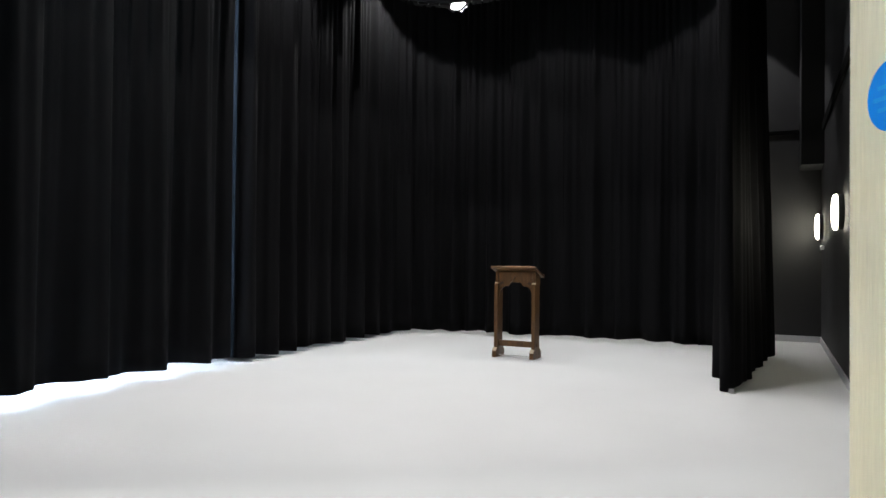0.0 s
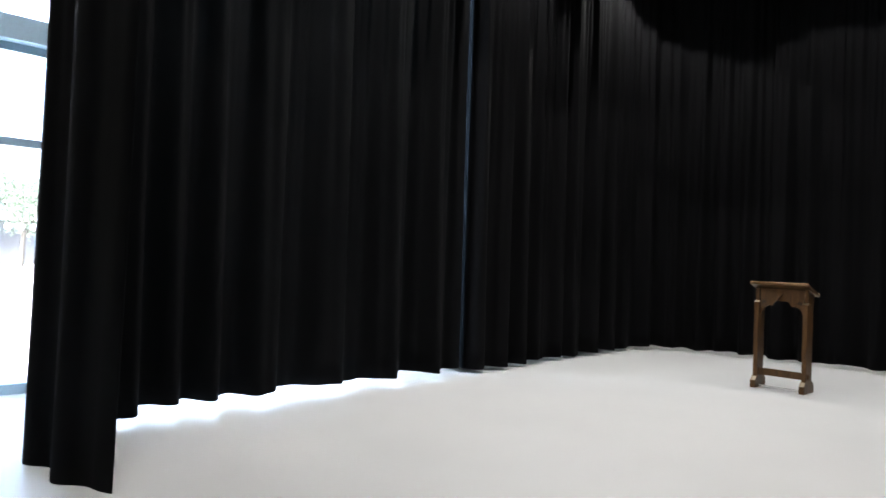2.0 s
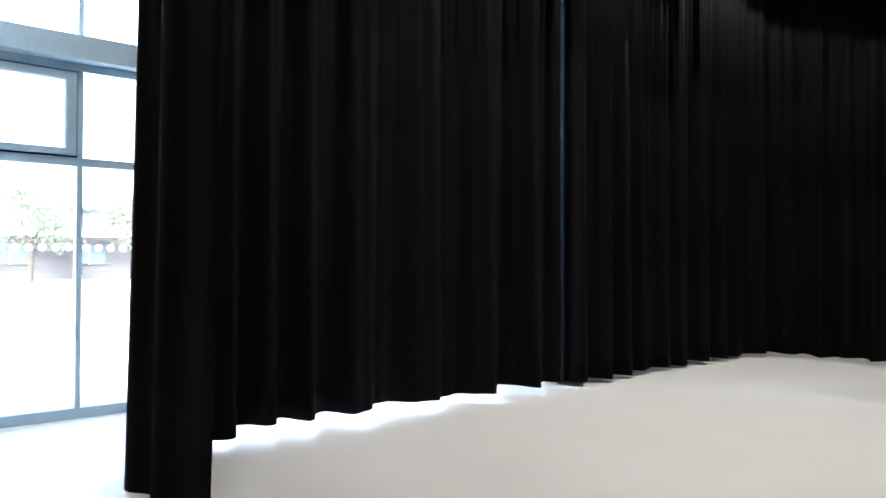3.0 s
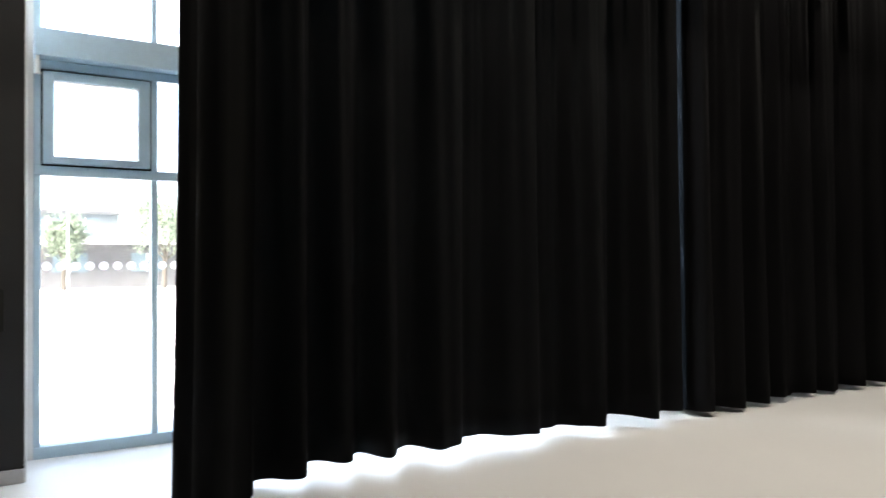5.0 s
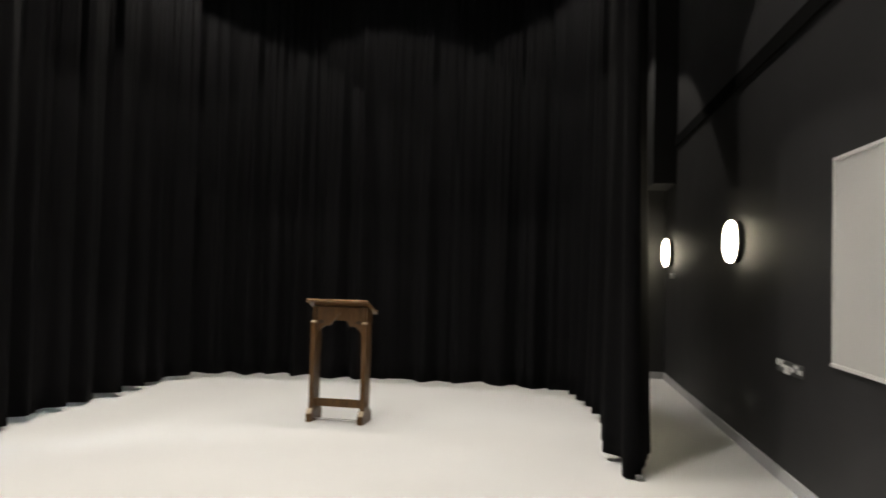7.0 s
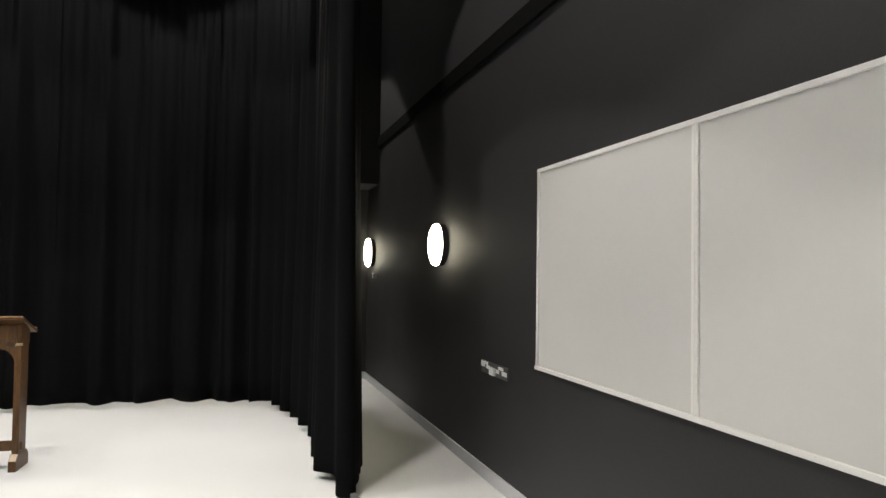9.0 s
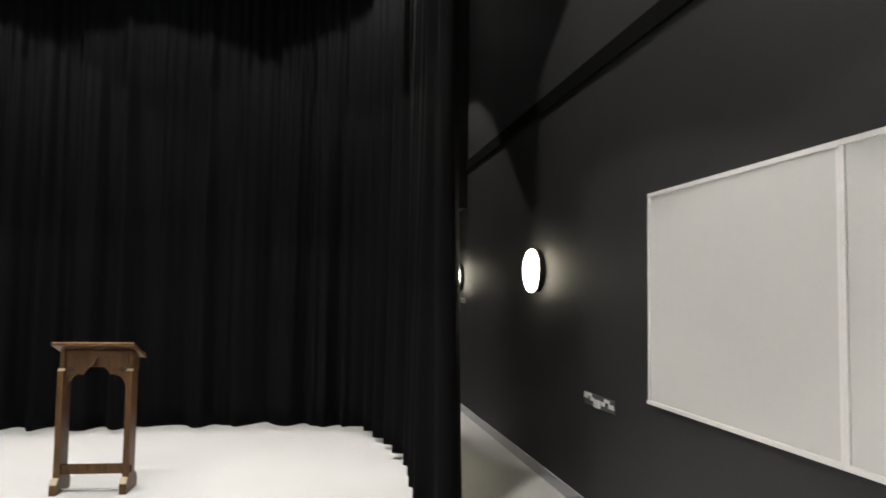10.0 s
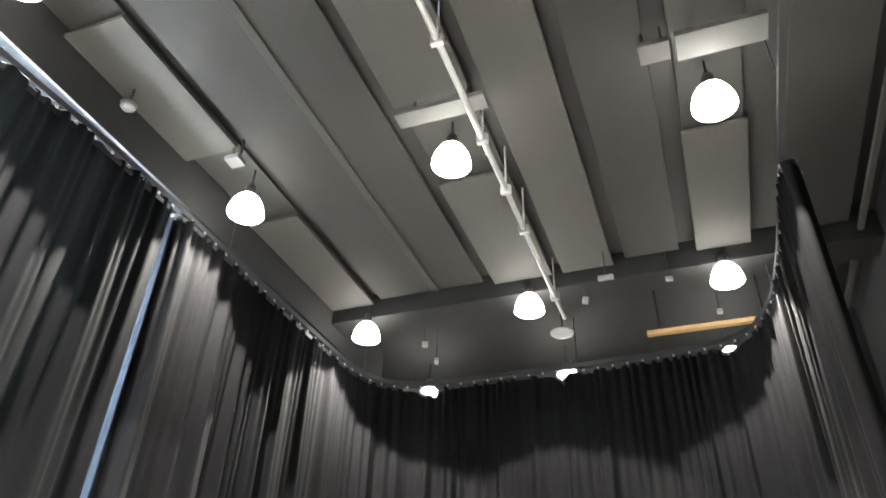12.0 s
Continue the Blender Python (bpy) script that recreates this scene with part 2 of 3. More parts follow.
box(bm, -6.56, WIN_Y0 - 0.038, WIN_Z1 - 0.012, XL - 0.002, WIN_Y1 - 0.012, WIN_Z1)
structure(part("trim_window_reveal", bm, WALL_PALE), "white painted window reveal", "window reveal")
bm = bmesh.new()
box(bm, -6.95, YF - 0.2, 0.0, DOOR_X0, YF, ZC + 0.3)
box(bm, DOOR_X1, YF - 0.2, 0.0, XR, YF, ZC + 0.3)
box(bm, DOOR_X0, YF - 0.2, DOOR_H, DOOR_X1, YF, ZC + 0.3)
structure(part("wall_front", bm, WALL), "black painted wall with the entrance doorway", "wall")
bm = bmesh.new()
box(bm, -1.4, YF - 2.6, 0.0, -1.2, YF - 0.2, 2.7)
box(bm, -1.2, YF - 2.6, 0.0, XR, YF - 2.4, 2.7)
box(bm, -1.4, YF - 2.6, 2.7, XR, YF - 0.2, 2.8)
structure(part("wall_corridor", bm, WALL_PALE), "plain pale corridor walls outside the doorway", "wall")
bm = bmesh.new()
box(bm, -6.95, YF - 0.2, ZC + 0.15, XR + 0.2, YB + 0.2, ZC + 0.35)
structure(part("ceiling", bm, SOFFIT), "dark soffit over the hall", "ceiling")


def strip(name, x0, x1, y0, y1, z, mat, label):
    structure(block(name, (x0, y0, z, x1, y1, z + 0.04), mat, bevel=0.008), label, "ceiling strip")


# strips running down the room with dark slots between them, left open round the pendants
PALE, SET_BACK = "pale grey acoustic strip under the dark soffit", "dark grey strip set back in the soffit"
for x0, x1 in ((-5.07, -4.51), (-2.98, -2.31), (-0.76, -0.22)):
    for y0, y1 in ((1.0, 3.74), (4.80, 6.30), (7.36, 9.22)):
        strip("ceiling_raft", x0, x1, y0, y1, ZC - 0.015, RAFT, PALE)
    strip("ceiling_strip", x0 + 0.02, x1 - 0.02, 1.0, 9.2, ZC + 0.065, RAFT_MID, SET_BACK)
strip("ceiling_raft", -2.19, -1.63, 1.0, 9.22, ZC - 0.015, RAFT, PALE)
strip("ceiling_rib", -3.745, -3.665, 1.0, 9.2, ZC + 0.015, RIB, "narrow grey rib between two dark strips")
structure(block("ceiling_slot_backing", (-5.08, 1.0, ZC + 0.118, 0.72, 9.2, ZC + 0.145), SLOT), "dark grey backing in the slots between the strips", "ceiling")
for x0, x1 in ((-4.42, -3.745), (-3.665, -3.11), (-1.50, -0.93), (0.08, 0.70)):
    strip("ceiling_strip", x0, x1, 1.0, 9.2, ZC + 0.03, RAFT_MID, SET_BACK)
structure(block("trim_ceiling_beam", (XL, 9.24, ZC - 0.18, XR, 9.62, ZC + 0.15), SOFFIT, bevel=0.01), "dark cross beam under the soffit", "beam")
structure(block("trim_wall_rail", (XR - 0.03, YF, 3.01, XR, 11.3, 3.14), MATTE, bevel=0.006), "black cable rail along the wall", "wall rail")
structure(block("trim_wall_rail_back", (-5.9, YB - 0.03, 3.10, 0.68, YB, 3.16), MATTE, bevel=0.006), "black cable rail along the back wall", "wall rail")
structure(block("trim_boxed_riser", (0.68, 11.30, 2.55, XR, YB, ZC + 0.15), WALL, bevel=0.008), "black boxed-in riser in the corner", "riser")
structure(block("trim_cable_tray", (0.76, 1.0, ZC - 0.07, 0.815, 11.2, ZC - 0.02), RAFT, bevel=0.006), "grey cable tray along the wall under the soffit", "cable tray")
structure(block("trim_pelmet_board", (-5.50, 2.35, 5.45, -5.115, 10.75, 5.48), PELMET, bevel=0.003), "pale board over the curtain track beside the window", "pelmet")
structure(block("trim_dark_fascia", (-5.115, 2.35, 5.445, -5.085, 10.75, ZC + 0.15), SOFFIT, bevel=0.003), "dark fascia above the curtain track", "fascia")


def skirting(name, x0, y0, x1, y1):
    bm = bmesh.new()
    box(bm, x0, y0, 0.0, x1, y1, 0.092, 0.004)
    structure(part(name, bm, SKIRT), "grey painted skirting board", "skirting")


skirting("baseboard_right", XR - 0.016, YF, XR, YB - 0.016)
skirting("baseboard_back", XL, YB - 0.016, XR, YB)
skirting("baseboard_left_near", XL, YF, XL + 0.016, WIN_Y0 - 0.05)
skirting("baseboard_left_far", XL, WIN_Y1, XL + 0.016, YB - 0.016)
skirting("baseboard_front", XL + 0.016, YF, DOOR_X0 - 0.06, YF + 0.016)


# ---- window ----
def build_window():
    w = thing("window_1", "tall grey-blue framed window with an open vent and bright daylight behind", "window", at=(WIN_X, 0, 0))
    w["kind"] = "structure"
    ys = [WIN_Y0 + 0.022, 2.185, 2.99, 3.80, 4.62, 5.42, WIN_Y1 - 0.022]

    def bar(name, y0, y1, z0, z1, depth=0.07, label=""):
        return block(name, (-depth, y0, z0, depth * 0.7, y1, z1), FRAME, w, label, 0.004)

    bar("frame_sill", WIN_Y0, WIN_Y1, 0.0, 0.085)
    bar("frame_head", WIN_Y0, WIN_Y1, WIN_Z1 - 0.07, WIN_Z1)
    for y in ys:
        bar("mullion", y - 0.022, y + 0.022, 0.085, 2.03, 0.06)
        bar("mullion", y - 0.022, y + 0.022, 2.10, 2.80, 0.06)
        bar("mullion", y - 0.022, y + 0.022, 3.07, WIN_Z1 - 0.07, 0.06)
    bar("transom", WIN_Y0, WIN_Y1, 2.03, 2.10)
    bar("transom", WIN_Y0, WIN_Y1, 2.80, 2.868)
    block("beam", (-0.1, WIN_Y0 + 0.002, 2.87, 0.16, WIN_Y1 - 0.012, 3.07), FRAME, w, "deep grey cross beam", 0.008)
    for a, b in zip(ys, ys[1:]):
        if b - a < 0.2:
            continue
        for z0, z1 in ((0.085, 2.045), (2.10, 2.80), (3.07, WIN_Z1 - 0.07)):
            pane = block("pane", (-0.012, a + 0.02, z0 - 0.01, -0.004, b - 0.02, z1 + 0.01), GLASS, w)
            pane.visible_shadow = False
    # opening light in the first bay
    a, b = ys[0] + 0.022, ys[1] - 0.022
    bm = bmesh.new()
    for d in ((a + 0.012, 2.115, a + 0.08, 2.785), (b - 0.09, 2.115, b - 0.012, 2.785), (a + 0.08, 2.115, b - 0.09, 2.165), (a + 0.08, 2.72, b - 0.09, 2.785)):
        box(bm, -0.03, d[0], d[1], 0.075, d[2], d[3], 0.005)
    casement = part("casement", bm, FRAME, w, "grey opening casement")
    bm = bmesh.new()
    for d in ((a, 2.10, a + 0.014, 2.80), (b - 0.014, 2.10, b, 2.80), (a + 0.014, 2.10, b - 0.014, 2.117), (a + 0.014, 2.783, b - 0.014, 2.80)):
        box(bm, -0.02, d[0], d[1], 0.03, d[2], d[3])
    part("rubber_seal", bm, MATTE, casement, "black rubber seal round the casement")
    bm = bmesh.new()
    for d in ((a + 0.08, 2.165, a + 0.086, 2.72), (b - 0.096, 2.165, b - 0.09, 2.72), (a + 0.086, 2.165, b - 0.096, 2.171), (a + 0.086, 2.714, b - 0.096, 2.72)):
        box(bm, -0.02, d[0], d[1], 0.055, d[2], d[3])
    part("glazing_bead", bm, SKIRT, casement)
    # row of frosted safety dots
    first = None
    for y0, y1 in ((ys[0], ys[1]), (ys[1], ys[2])):
        for k in range(8):
            bm = bmesh.new()
            bmesh.ops.create_circle(bm, cap_ends=True, segments=20, radius=0.031, matrix=pose(0.001, y0 + 0.06 + 0.094 * k, 1.375, 0, 90, 0))
            part("safety_dot", bm, DOTS, w, "frosted white dot on the glass" if first is None else "")
            first = True


build_window()


# ---- drapes ----
def smooth_path(points, step=0.02, rounds=3):
    """Round off a plan line by corner cutting, then space it evenly."""
    p = np.array(points, float)
    for _ in range(rounds):
        q, r = 0.75 * p[:-1] + 0.25 * p[1:], 0.25 * p[:-1] + 0.75 * p[1:]
        p = np.vstack([p[:1], np.stack([q, r], 1).reshape(-1, 2), p[-1:]])
    d = np.r_[0, np.cumsum(np.hypot(*np.diff(p, axis=0).T))]
    s = np.arange(0, d[-1], step)
    return s, np.stack([np.interp(s, d, p[:, k]) for k in (0, 1)], 1)


TRACK_Z = 5.30
HEM_Z = 0.055


def drape(label, points, seed, side, crests=(), deep=0.072, hem=HEM_Z, calm=(0, 0), droop=(0, 0), low=0.0, head=0.05, flare=0.0, fine=0.42, tail=0.0, drawn=(0, 0), lean=0.0, spacing=(0.40, 0.66), dips=()):
    """A hanging cloth: broad waves at the hem that gather into narrow pleats at the heading."""
    rng = np.random.RandomState(seed)
    s, line = smooth_path(points, 0.015)
    tangent = np.gradient(line, axis=0)
    tangent /= np.linalg.norm(tangent, axis=1, keepdims=True)
    normal = np.stack([-tangent[:, 1], tangent[:, 0]], 1) * side
    # broad folds
    if len(crests):
        at = [float(s[np.argmin(np.hypot(*(line - c).T))]) for c in crests]
    else:
        at = [0.1]
    while at[-1] < s[-1] + 1:
        at.append(at[-1] + rng.uniform(*spacing))
    while at[0] > -1:
        at.insert(0, at[0] - rng.uniform(0.3, 0.5))
    turn = np.interp(s, at, np.arange(len(at)))
    height = np.interp(s, at, rng.uniform(0.65, 1.2, len(at)))
    broad = np.cos(2 * np.pi * turn)
    broad = np.sign(broad) * np.abs(broad) ** 0.8 * height
    # narrow pleats
    nat = np.cumsum(rng.uniform(0.13, 0.30, int(s[-1] / 0.15) + 8))
    nat = nat[nat < s[-1] + 0.4]
    nturn = np.interp(s, nat, np.arange(len(nat)))
    nheight = np.interp(s, nat, rng.uniform(0.4, 1.25, len(nat)))
    narrow = np.cos(2 * np.pi * nturn) * nheight
    # close pleats at the heading, running out downwards
    pat = np.cumsum(rng.uniform(0.075, 0.16, int(s[-1] / 0.08) + 12)) - 0.2
    pturn = np.interp(s, pat, np.arange(len(pat)))
    pheight = np.interp(s, pat, rng.uniform(0.45, 1.2, len(pat)))
    pleat = np.cos(2 * np.pi * pturn) * pheight
    drift = np.array([noise.noise(Vector((v * 0.7, seed * 3.1, 0.0))) for v in s]) * 0.04
    hold = np.ones(len(s))
    if calm[0]:
        hold = np.minimum(hold, np.clip(s / calm[0] - 0.2, 0.12, 1.0))
    if calm[1]:
        hold = np.minimum(hold, np.clip((s[-1] - s) / calm[1], 0.12, 1.0))
    sink = droop[0] * np.clip(1 - s / 0.16, 0, 1) ** 1.5 + droop[1] * np.clip(1 - (s[-1] - s) / 0.16, 0, 1) ** 1.5
    for x, y, depth, width in dips:
        at_dip = s[np.argmin(np.hypot(line[:, 0] - x, line[:, 1] - y))]
        sink = sink + depth * np.clip(1.4 - np.abs(s - at_dip) / width, 0, 1)
    broad, narrow, drift = broad * hold, narrow * np.sqrt(hold), drift * hold
    foot = hem - low * np.clip(2.2 - s / 1.1, 0, 1) - tail * np.clip(1.2 - np.abs(s[-1] - 0.46 - s) / 0.25, 0, 1)
    rows = 26
    verts, faces = [], []
    for j in range(rows):
        f = j / (rows - 1)
        z = foot + (TRACK_Z - head - foot) * f
        sag = np.array([noise.noise(Vector((v * 1.3, f * 2.2, seed))) for v in s])
        off = deep * broad * (1.05 - 0.88 * f) + 0.040 * narrow * (fine + (0.5 - fine) * f) + 0.030 * pleat * np.sqrt(hold) * f ** 1.6 + drift * (1 - 0.5 * f) + 0.022 * sag * (1 - f) ** 0.5 * (f + 0.25)
        off = off - flare * (1 - f) ** 2 * np.clip(1.5 - s / 0.8, 0, 1)
        slide = 0.03 * np.array([noise.noise(Vector((v * 0.9, f * 1.1, seed + 7.0))) for v in s])
        pull = np.clip(1.9 - (s[-1] - s) / 0.5, 0, 1) * min(1.0, 1.5 * f)
        xy = line + normal * off[:, None] + tangent * slide[:, None] - np.array([lean * f, 0.0]) + pull[:, None] * np.array(drawn)
        lift = (0.009 * np.sin(s * 5.1 + seed) + 0.006 * np.sin(s * 12.3)) * (1 - f) ** 6 - sink * f ** 12
        verts += [(x, y, h) for (x, y), h in zip(xy, z + lift)]
    n = len(s)
    for j in range(rows - 1):
        faces += [(j * n + k, j * n + k + 1, (j + 1) * n + k + 1, (j + 1) * n + k) for k in range(n - 1)]
    ob = thing("stage_curtain", label, "curtain", "black drapes round the stage")
    me = bpy.data.meshes.new("cloth")
    me.from_pydata(verts, [], faces)
    me.materials.append(CLOTH)
    for f in me.polygons:
        f.use_smooth = True
    cloth = new("cloth", me)
    cloth.parent = ob
    thick = cloth.modifiers.new("thickness", "SOLIDIFY")
    thick.thickness, thick.offset = 0.005, 0.0
    # heading tape and gliders
    line = line + np.clip(1.9 - (s[-1] - s) / 0.5, 0, 1)[:, None] * np.array(drawn) - np.array([lean, 0.0])
    bm = bmesh.new()
    ring = [bm.verts.new((p[0] + q[0] * 0.004, p[1] + q[1] * 0.004, z - d)) for z in (TRACK_Z - 0.075, TRACK_Z - 0.03) for p, q, d in zip(line[::3], normal[::3], sink[::3])]
    h = len(ring) // 2
    for k in range(h - 1):
        bm.faces.new((ring[k], ring[k + 1], ring[h + k + 1], ring[h + k]))
    tape = part("heading_tape", bm, BLACK_METAL, ob)
    solid = tape.modifiers.new("thickness", "SOLIDIFY")
    solid.thickness = 0.004
    bm = bmesh.new()
    box(bm, -0.011, -0.005, -0.026, 0.011, 0.005, 0.0, 0.002)
    me = bpy.data.meshes.new("glider")
    bm.to_mesh(me)
    bm.free()
    me.materials.append(GREY_PLASTIC)
    for k in range(10, n, 12):
        g = new("glider", me)
        g.parent = ob
        g.matrix_world = pose(line[k][0] + normal[k][0] * 0.018, line[k][1] + normal[k][1] * 0.018, TRACK_Z - 0.012, 0, 0, math.degrees(math.atan2(tangent[k][1], tangent[k][0])))
    return line


LEFT_A = [(-3.62, 2.17), (-3.86, 2.09), (-4.10, 2.04), (-4.42, 2.035), (-4.88, 2.20), (-5.12, 2.75), (-5.17, 3.4), (-5.14, 4.1), (-5.11, 4.8), (-5.05, 5.5), (-5.03, 6.265)]
LEFT_B = [(-5.40, 6.535), (-5.22, 6.425), (-5.03, 6.365), (-5.01, 6.56), (-5.05, 7.4), (-5.05, 8.4), (-5.05, 9.3), (-5.02, 9.95), (-4.76, 10.40), (-4.3, 10.54), (-3.7, 10.56), (-3.2, 10.55), (-2.50, 10.54)]
RIGHT_C = [(-2.60, 10.62), (-2.3, 10.60), (-1.8, 10.55), (-1.1, 10.50), (-0.42, 10.35), (-0.14, 9.7), (-0.08, 9.0), (-0.07, 8.2), (-0.085, 7.6), (-0.085, 7.35), (-0.075, 7.18), (-0.055, 7.12), (-0.02, 7.075), (0.015, 7.10), (0.055, 7.25), (0.09, 7.45)]
RIGHT_D = [(0.08, 7.52), (0.10, 7.8), (0.13, 8.2), (0.20, 8.9), (0.27, 9.4), (0.335, 9.8)]
drape("black serge drape with loose folds hanging beside the window", LEFT_A, 3, -1, [(-5.15, 2.80), (-5.2, 3.15), (-5.2, 3.45), (-5.2, 3.92), (-5.2, 4.57), (-5.1, 5.26), (-5.06, 5.85)], 0.12, 0.078, (0.9, 0.35), low=0.06, head=0.004, flare=0.05)
drape("black serge drape carried round the corner of the stage", LEFT_B, 5, -1, [(-5.0, 6.9), (-5.0, 7.3)], 0.095, hem=0.046, calm=(0.35, 0.25), droop=(0, 0.14), fine=0.6, spacing=(0.30, 0.48), dips=((-4.28, 10.54, 0.10, 0.13),))
drape("black serge drape ending short of the whiteboard wall", RIGHT_C, 8, -1, (), 0.07, calm=(0, 0.9), droop=(0.14, 0), fine=0.7, tail=0.035, drawn=(-0.02, 0.18), spacing=(0.28, 0.46), dips=((-0.56, 10.4, 0.09, 0.12),))
drape("gathered black serge drape hung behind the stage drape", RIGHT_D, 12, -1, (), 0.05, lean=0.11)


def hem_tag():
    t = thing("hem_weight", "small grey weight tag at the drape's hem on the floor", "weight", at=(-0.005, 7.05, 0.0), rz=20.0)
    block("tag", (-0.025, -0.005, 0.0, 0.025, 0.005, 0.04), GREY_PLASTIC, t, bevel=0.003)
    block("foot", (-0.015, -0.025, 0.0, 0.035, 0.015, 0.010), GREY_PLASTIC, t, bevel=0.004)


hem_tag()


def edge_lining():
    """The turned-back edge of the far drape, with its pale lining towards the window."""
    o = thing("curtain_lining", "grey-blue lining of the drape's turned-back edge", "curtain lining")
    s, line = smooth_path([(-5.46, 6.50), (-5.25, 6.42), (-5.05, 6.36)], 0.03)
    bm = bmesh.new()
    cols = []
    for j in range(14):
        z = 0.06 + (TRACK_Z - 0.12) * j / 13
        cols.append([bm.verts.new((p[0], p[1] - 0.012 + 0.006 * noise.noise(Vector((k * 0.4, z * 0.8, 2.0))), z)) for k, p in enumerate(line)])
    for a, b in zip(cols, cols[1:]):
        for k in range(len(line) - 1):
            bm.faces.new((a[k], a[k + 1], b[k + 1], b[k]))
    c = part("lining_cloth", bm, LINING, o, smooth=True)
    solid = c.modifiers.new("thickness", "SOLIDIFY")
    solid.thickness = 0.004
    bm = bmesh.new()
    box(bm, -5.30, 6.395, TRACK_Z - 0.07, -5.05, 6.415, TRACK_Z + 0.02)
    part("header_strip", bm, BLACK_METAL, o)


edge_lining()


def curtain_track():
    t = thing("curtain_track", "black aluminium curtain track hung below the soffit", "curtain track")
    pts = LEFT_A[:-1] + [(-5.05, 6.5), (-5.05, 8.4), (-5.05, 9.3), (-5.02, 9.95), (-4.76, 10.40), (-4.3, 10.54), (-3.7, 10.56), (-2.47, 10.55)] + RIGHT_C[2:-6] + [(-0.10, 6.2), (-0.10, 4.4)]
    s, line = smooth_path(pts, 0.08)
    tan = np.gradient(line, axis=0)
    tan /= np.linalg.norm(tan, axis=1, keepdims=True)
    bm = bmesh.new()
    last = None
    for p, q in zip(line, tan):
        nx, ny = -q[1] * 0.026, q[0] * 0.026
        ring = [bm.verts.new((p[0] + a * nx, p[1] + a * ny, TRACK_Z + b)) for a, b in ((-1, 0.0), (1, 0.0), (1, 0.055), (-1, 0.055))]
        if last:
            for k in range(4):
                bm.faces.new((last[k], last[(k + 1) % 4], ring[(k + 1) % 4], ring[k]))
        last = ring
    part("rail", bm, RAIL, t, "dark satin metal rail")
    for k in range(6, len(line), 36):
        bm = bmesh.new()
        tube(bm, (line[k][0], line[k][1], TRACK_Z + 0.04), (line[k][0], line[k][1], ZC + 0.16), 0.006, sides=8)
        part("hanger", bm, BLACK_METAL, t)


curtain_track()


# ---- pendants ----
def pendant():
    p = thing("pendant_light", "lit bell-shaped pendant lamp hung from the dark soffit", "ceiling light", "pendants over the hall")
    bm = bmesh.new()
    lathe(bm, [(0.042, 0.215), (0.075, 0.203), (0.112, 0.165), (0.143, 0.105), (0.161, 0.045), (0.166, 0.0), (0.160, 0.0), (0.155, 0.045), (0.137, 0.10), (0.107, 0.158), (0.071, 0.195), (0.042, 0.206)])
    part("diffuser", bm, OPAL_PENDANT, p, "glowing ribbed diffuser", True)
    bm = bmesh.new()
    lathe(bm, [(0.0, 0.33), (0.045, 0.325), (0.052, 0.29), (0.052, 0.215), (0.045, 0.21), (0.0, 0.21)], 20)
    tube(bm, (0, 0, 0.32), (0, 0, ZC + 0.30 - PENDANT_Z), 0.012, sides=8)
    part("lamp_holder", bm, BLACK_METAL, p, "black lamp holder", True)
    return p


first = pendant()
n_pendant = 0
for px in PENDANT_X:
    for py in PENDANT_Y:
        if px > -1 and py < 5:
            continue
        pz = PENDANT_Z + (0.03 if py > 10 else 0.0) - (0.035 if px < -4 else 0.0)
        ob = first if n_pendant == 0 else copy_thing(first, pose(px, py, pz))
        if n_pendant == 0:
            ob.matrix_world = pose(px, py, pz)
        n_pendant += 1
        lamp = new("pendant_beam", bpy.data.lights.new("pendant_beam", "SPOT"))
        lamp.data.energy, lamp.data.color = PENDANT_W * (0.75 if px > -1 and py > 10 else 1.25 if px < -4 and py < 10 else 1.0), PENDANT_COLOR
        lamp.data.spot_size, lamp.data.spot_blend, lamp.data.shadow_soft_size = radians((86 if px > -1 else 92) if py > 10 else 96 if px > -1 else 100), 0.05, 0.05
        lamp.matrix_world = pose(px, py, pz + 0.02)


# ---- wall lamps ----
def wall_lamp():
    w = thing("wall_lamp", "lit round opal bulkhead lamp in a black base", "wall lamp", "round wall lamps")
    bm = bmesh.new()
    lathe(bm, [(0.0, 0.104), (0.11, 0.102), (0.152, 0.095), (0.176, 0.083), (0.183, 0.070), (0.183, 0.058), (0.0, 0.056)], 40)
    part("diffuser", bm, OPAL_WALL, w, "glowing opal drum", True)
    bm = bmesh.new()
    lathe(bm, [(0.0, 0.0), (0.176, 0.0), (0.181, 0.004), (0.181, 0.055), (0.0, 0.057)], 40)
    part("base_ring", bm, BLACK_METAL, w, "black base drum")
    return w


lamp_a = wall_lamp()
lamp_a.matrix_world = pose(XR, 8.42, 1.69, 0, -90, 0)
copy_thing(lamp_a, pose(XR, 11.61, 1.69, 0, -90, 0))
copy_thing(lamp_a, pose(XL, 0.665, 1.73, 0, 90, 0))

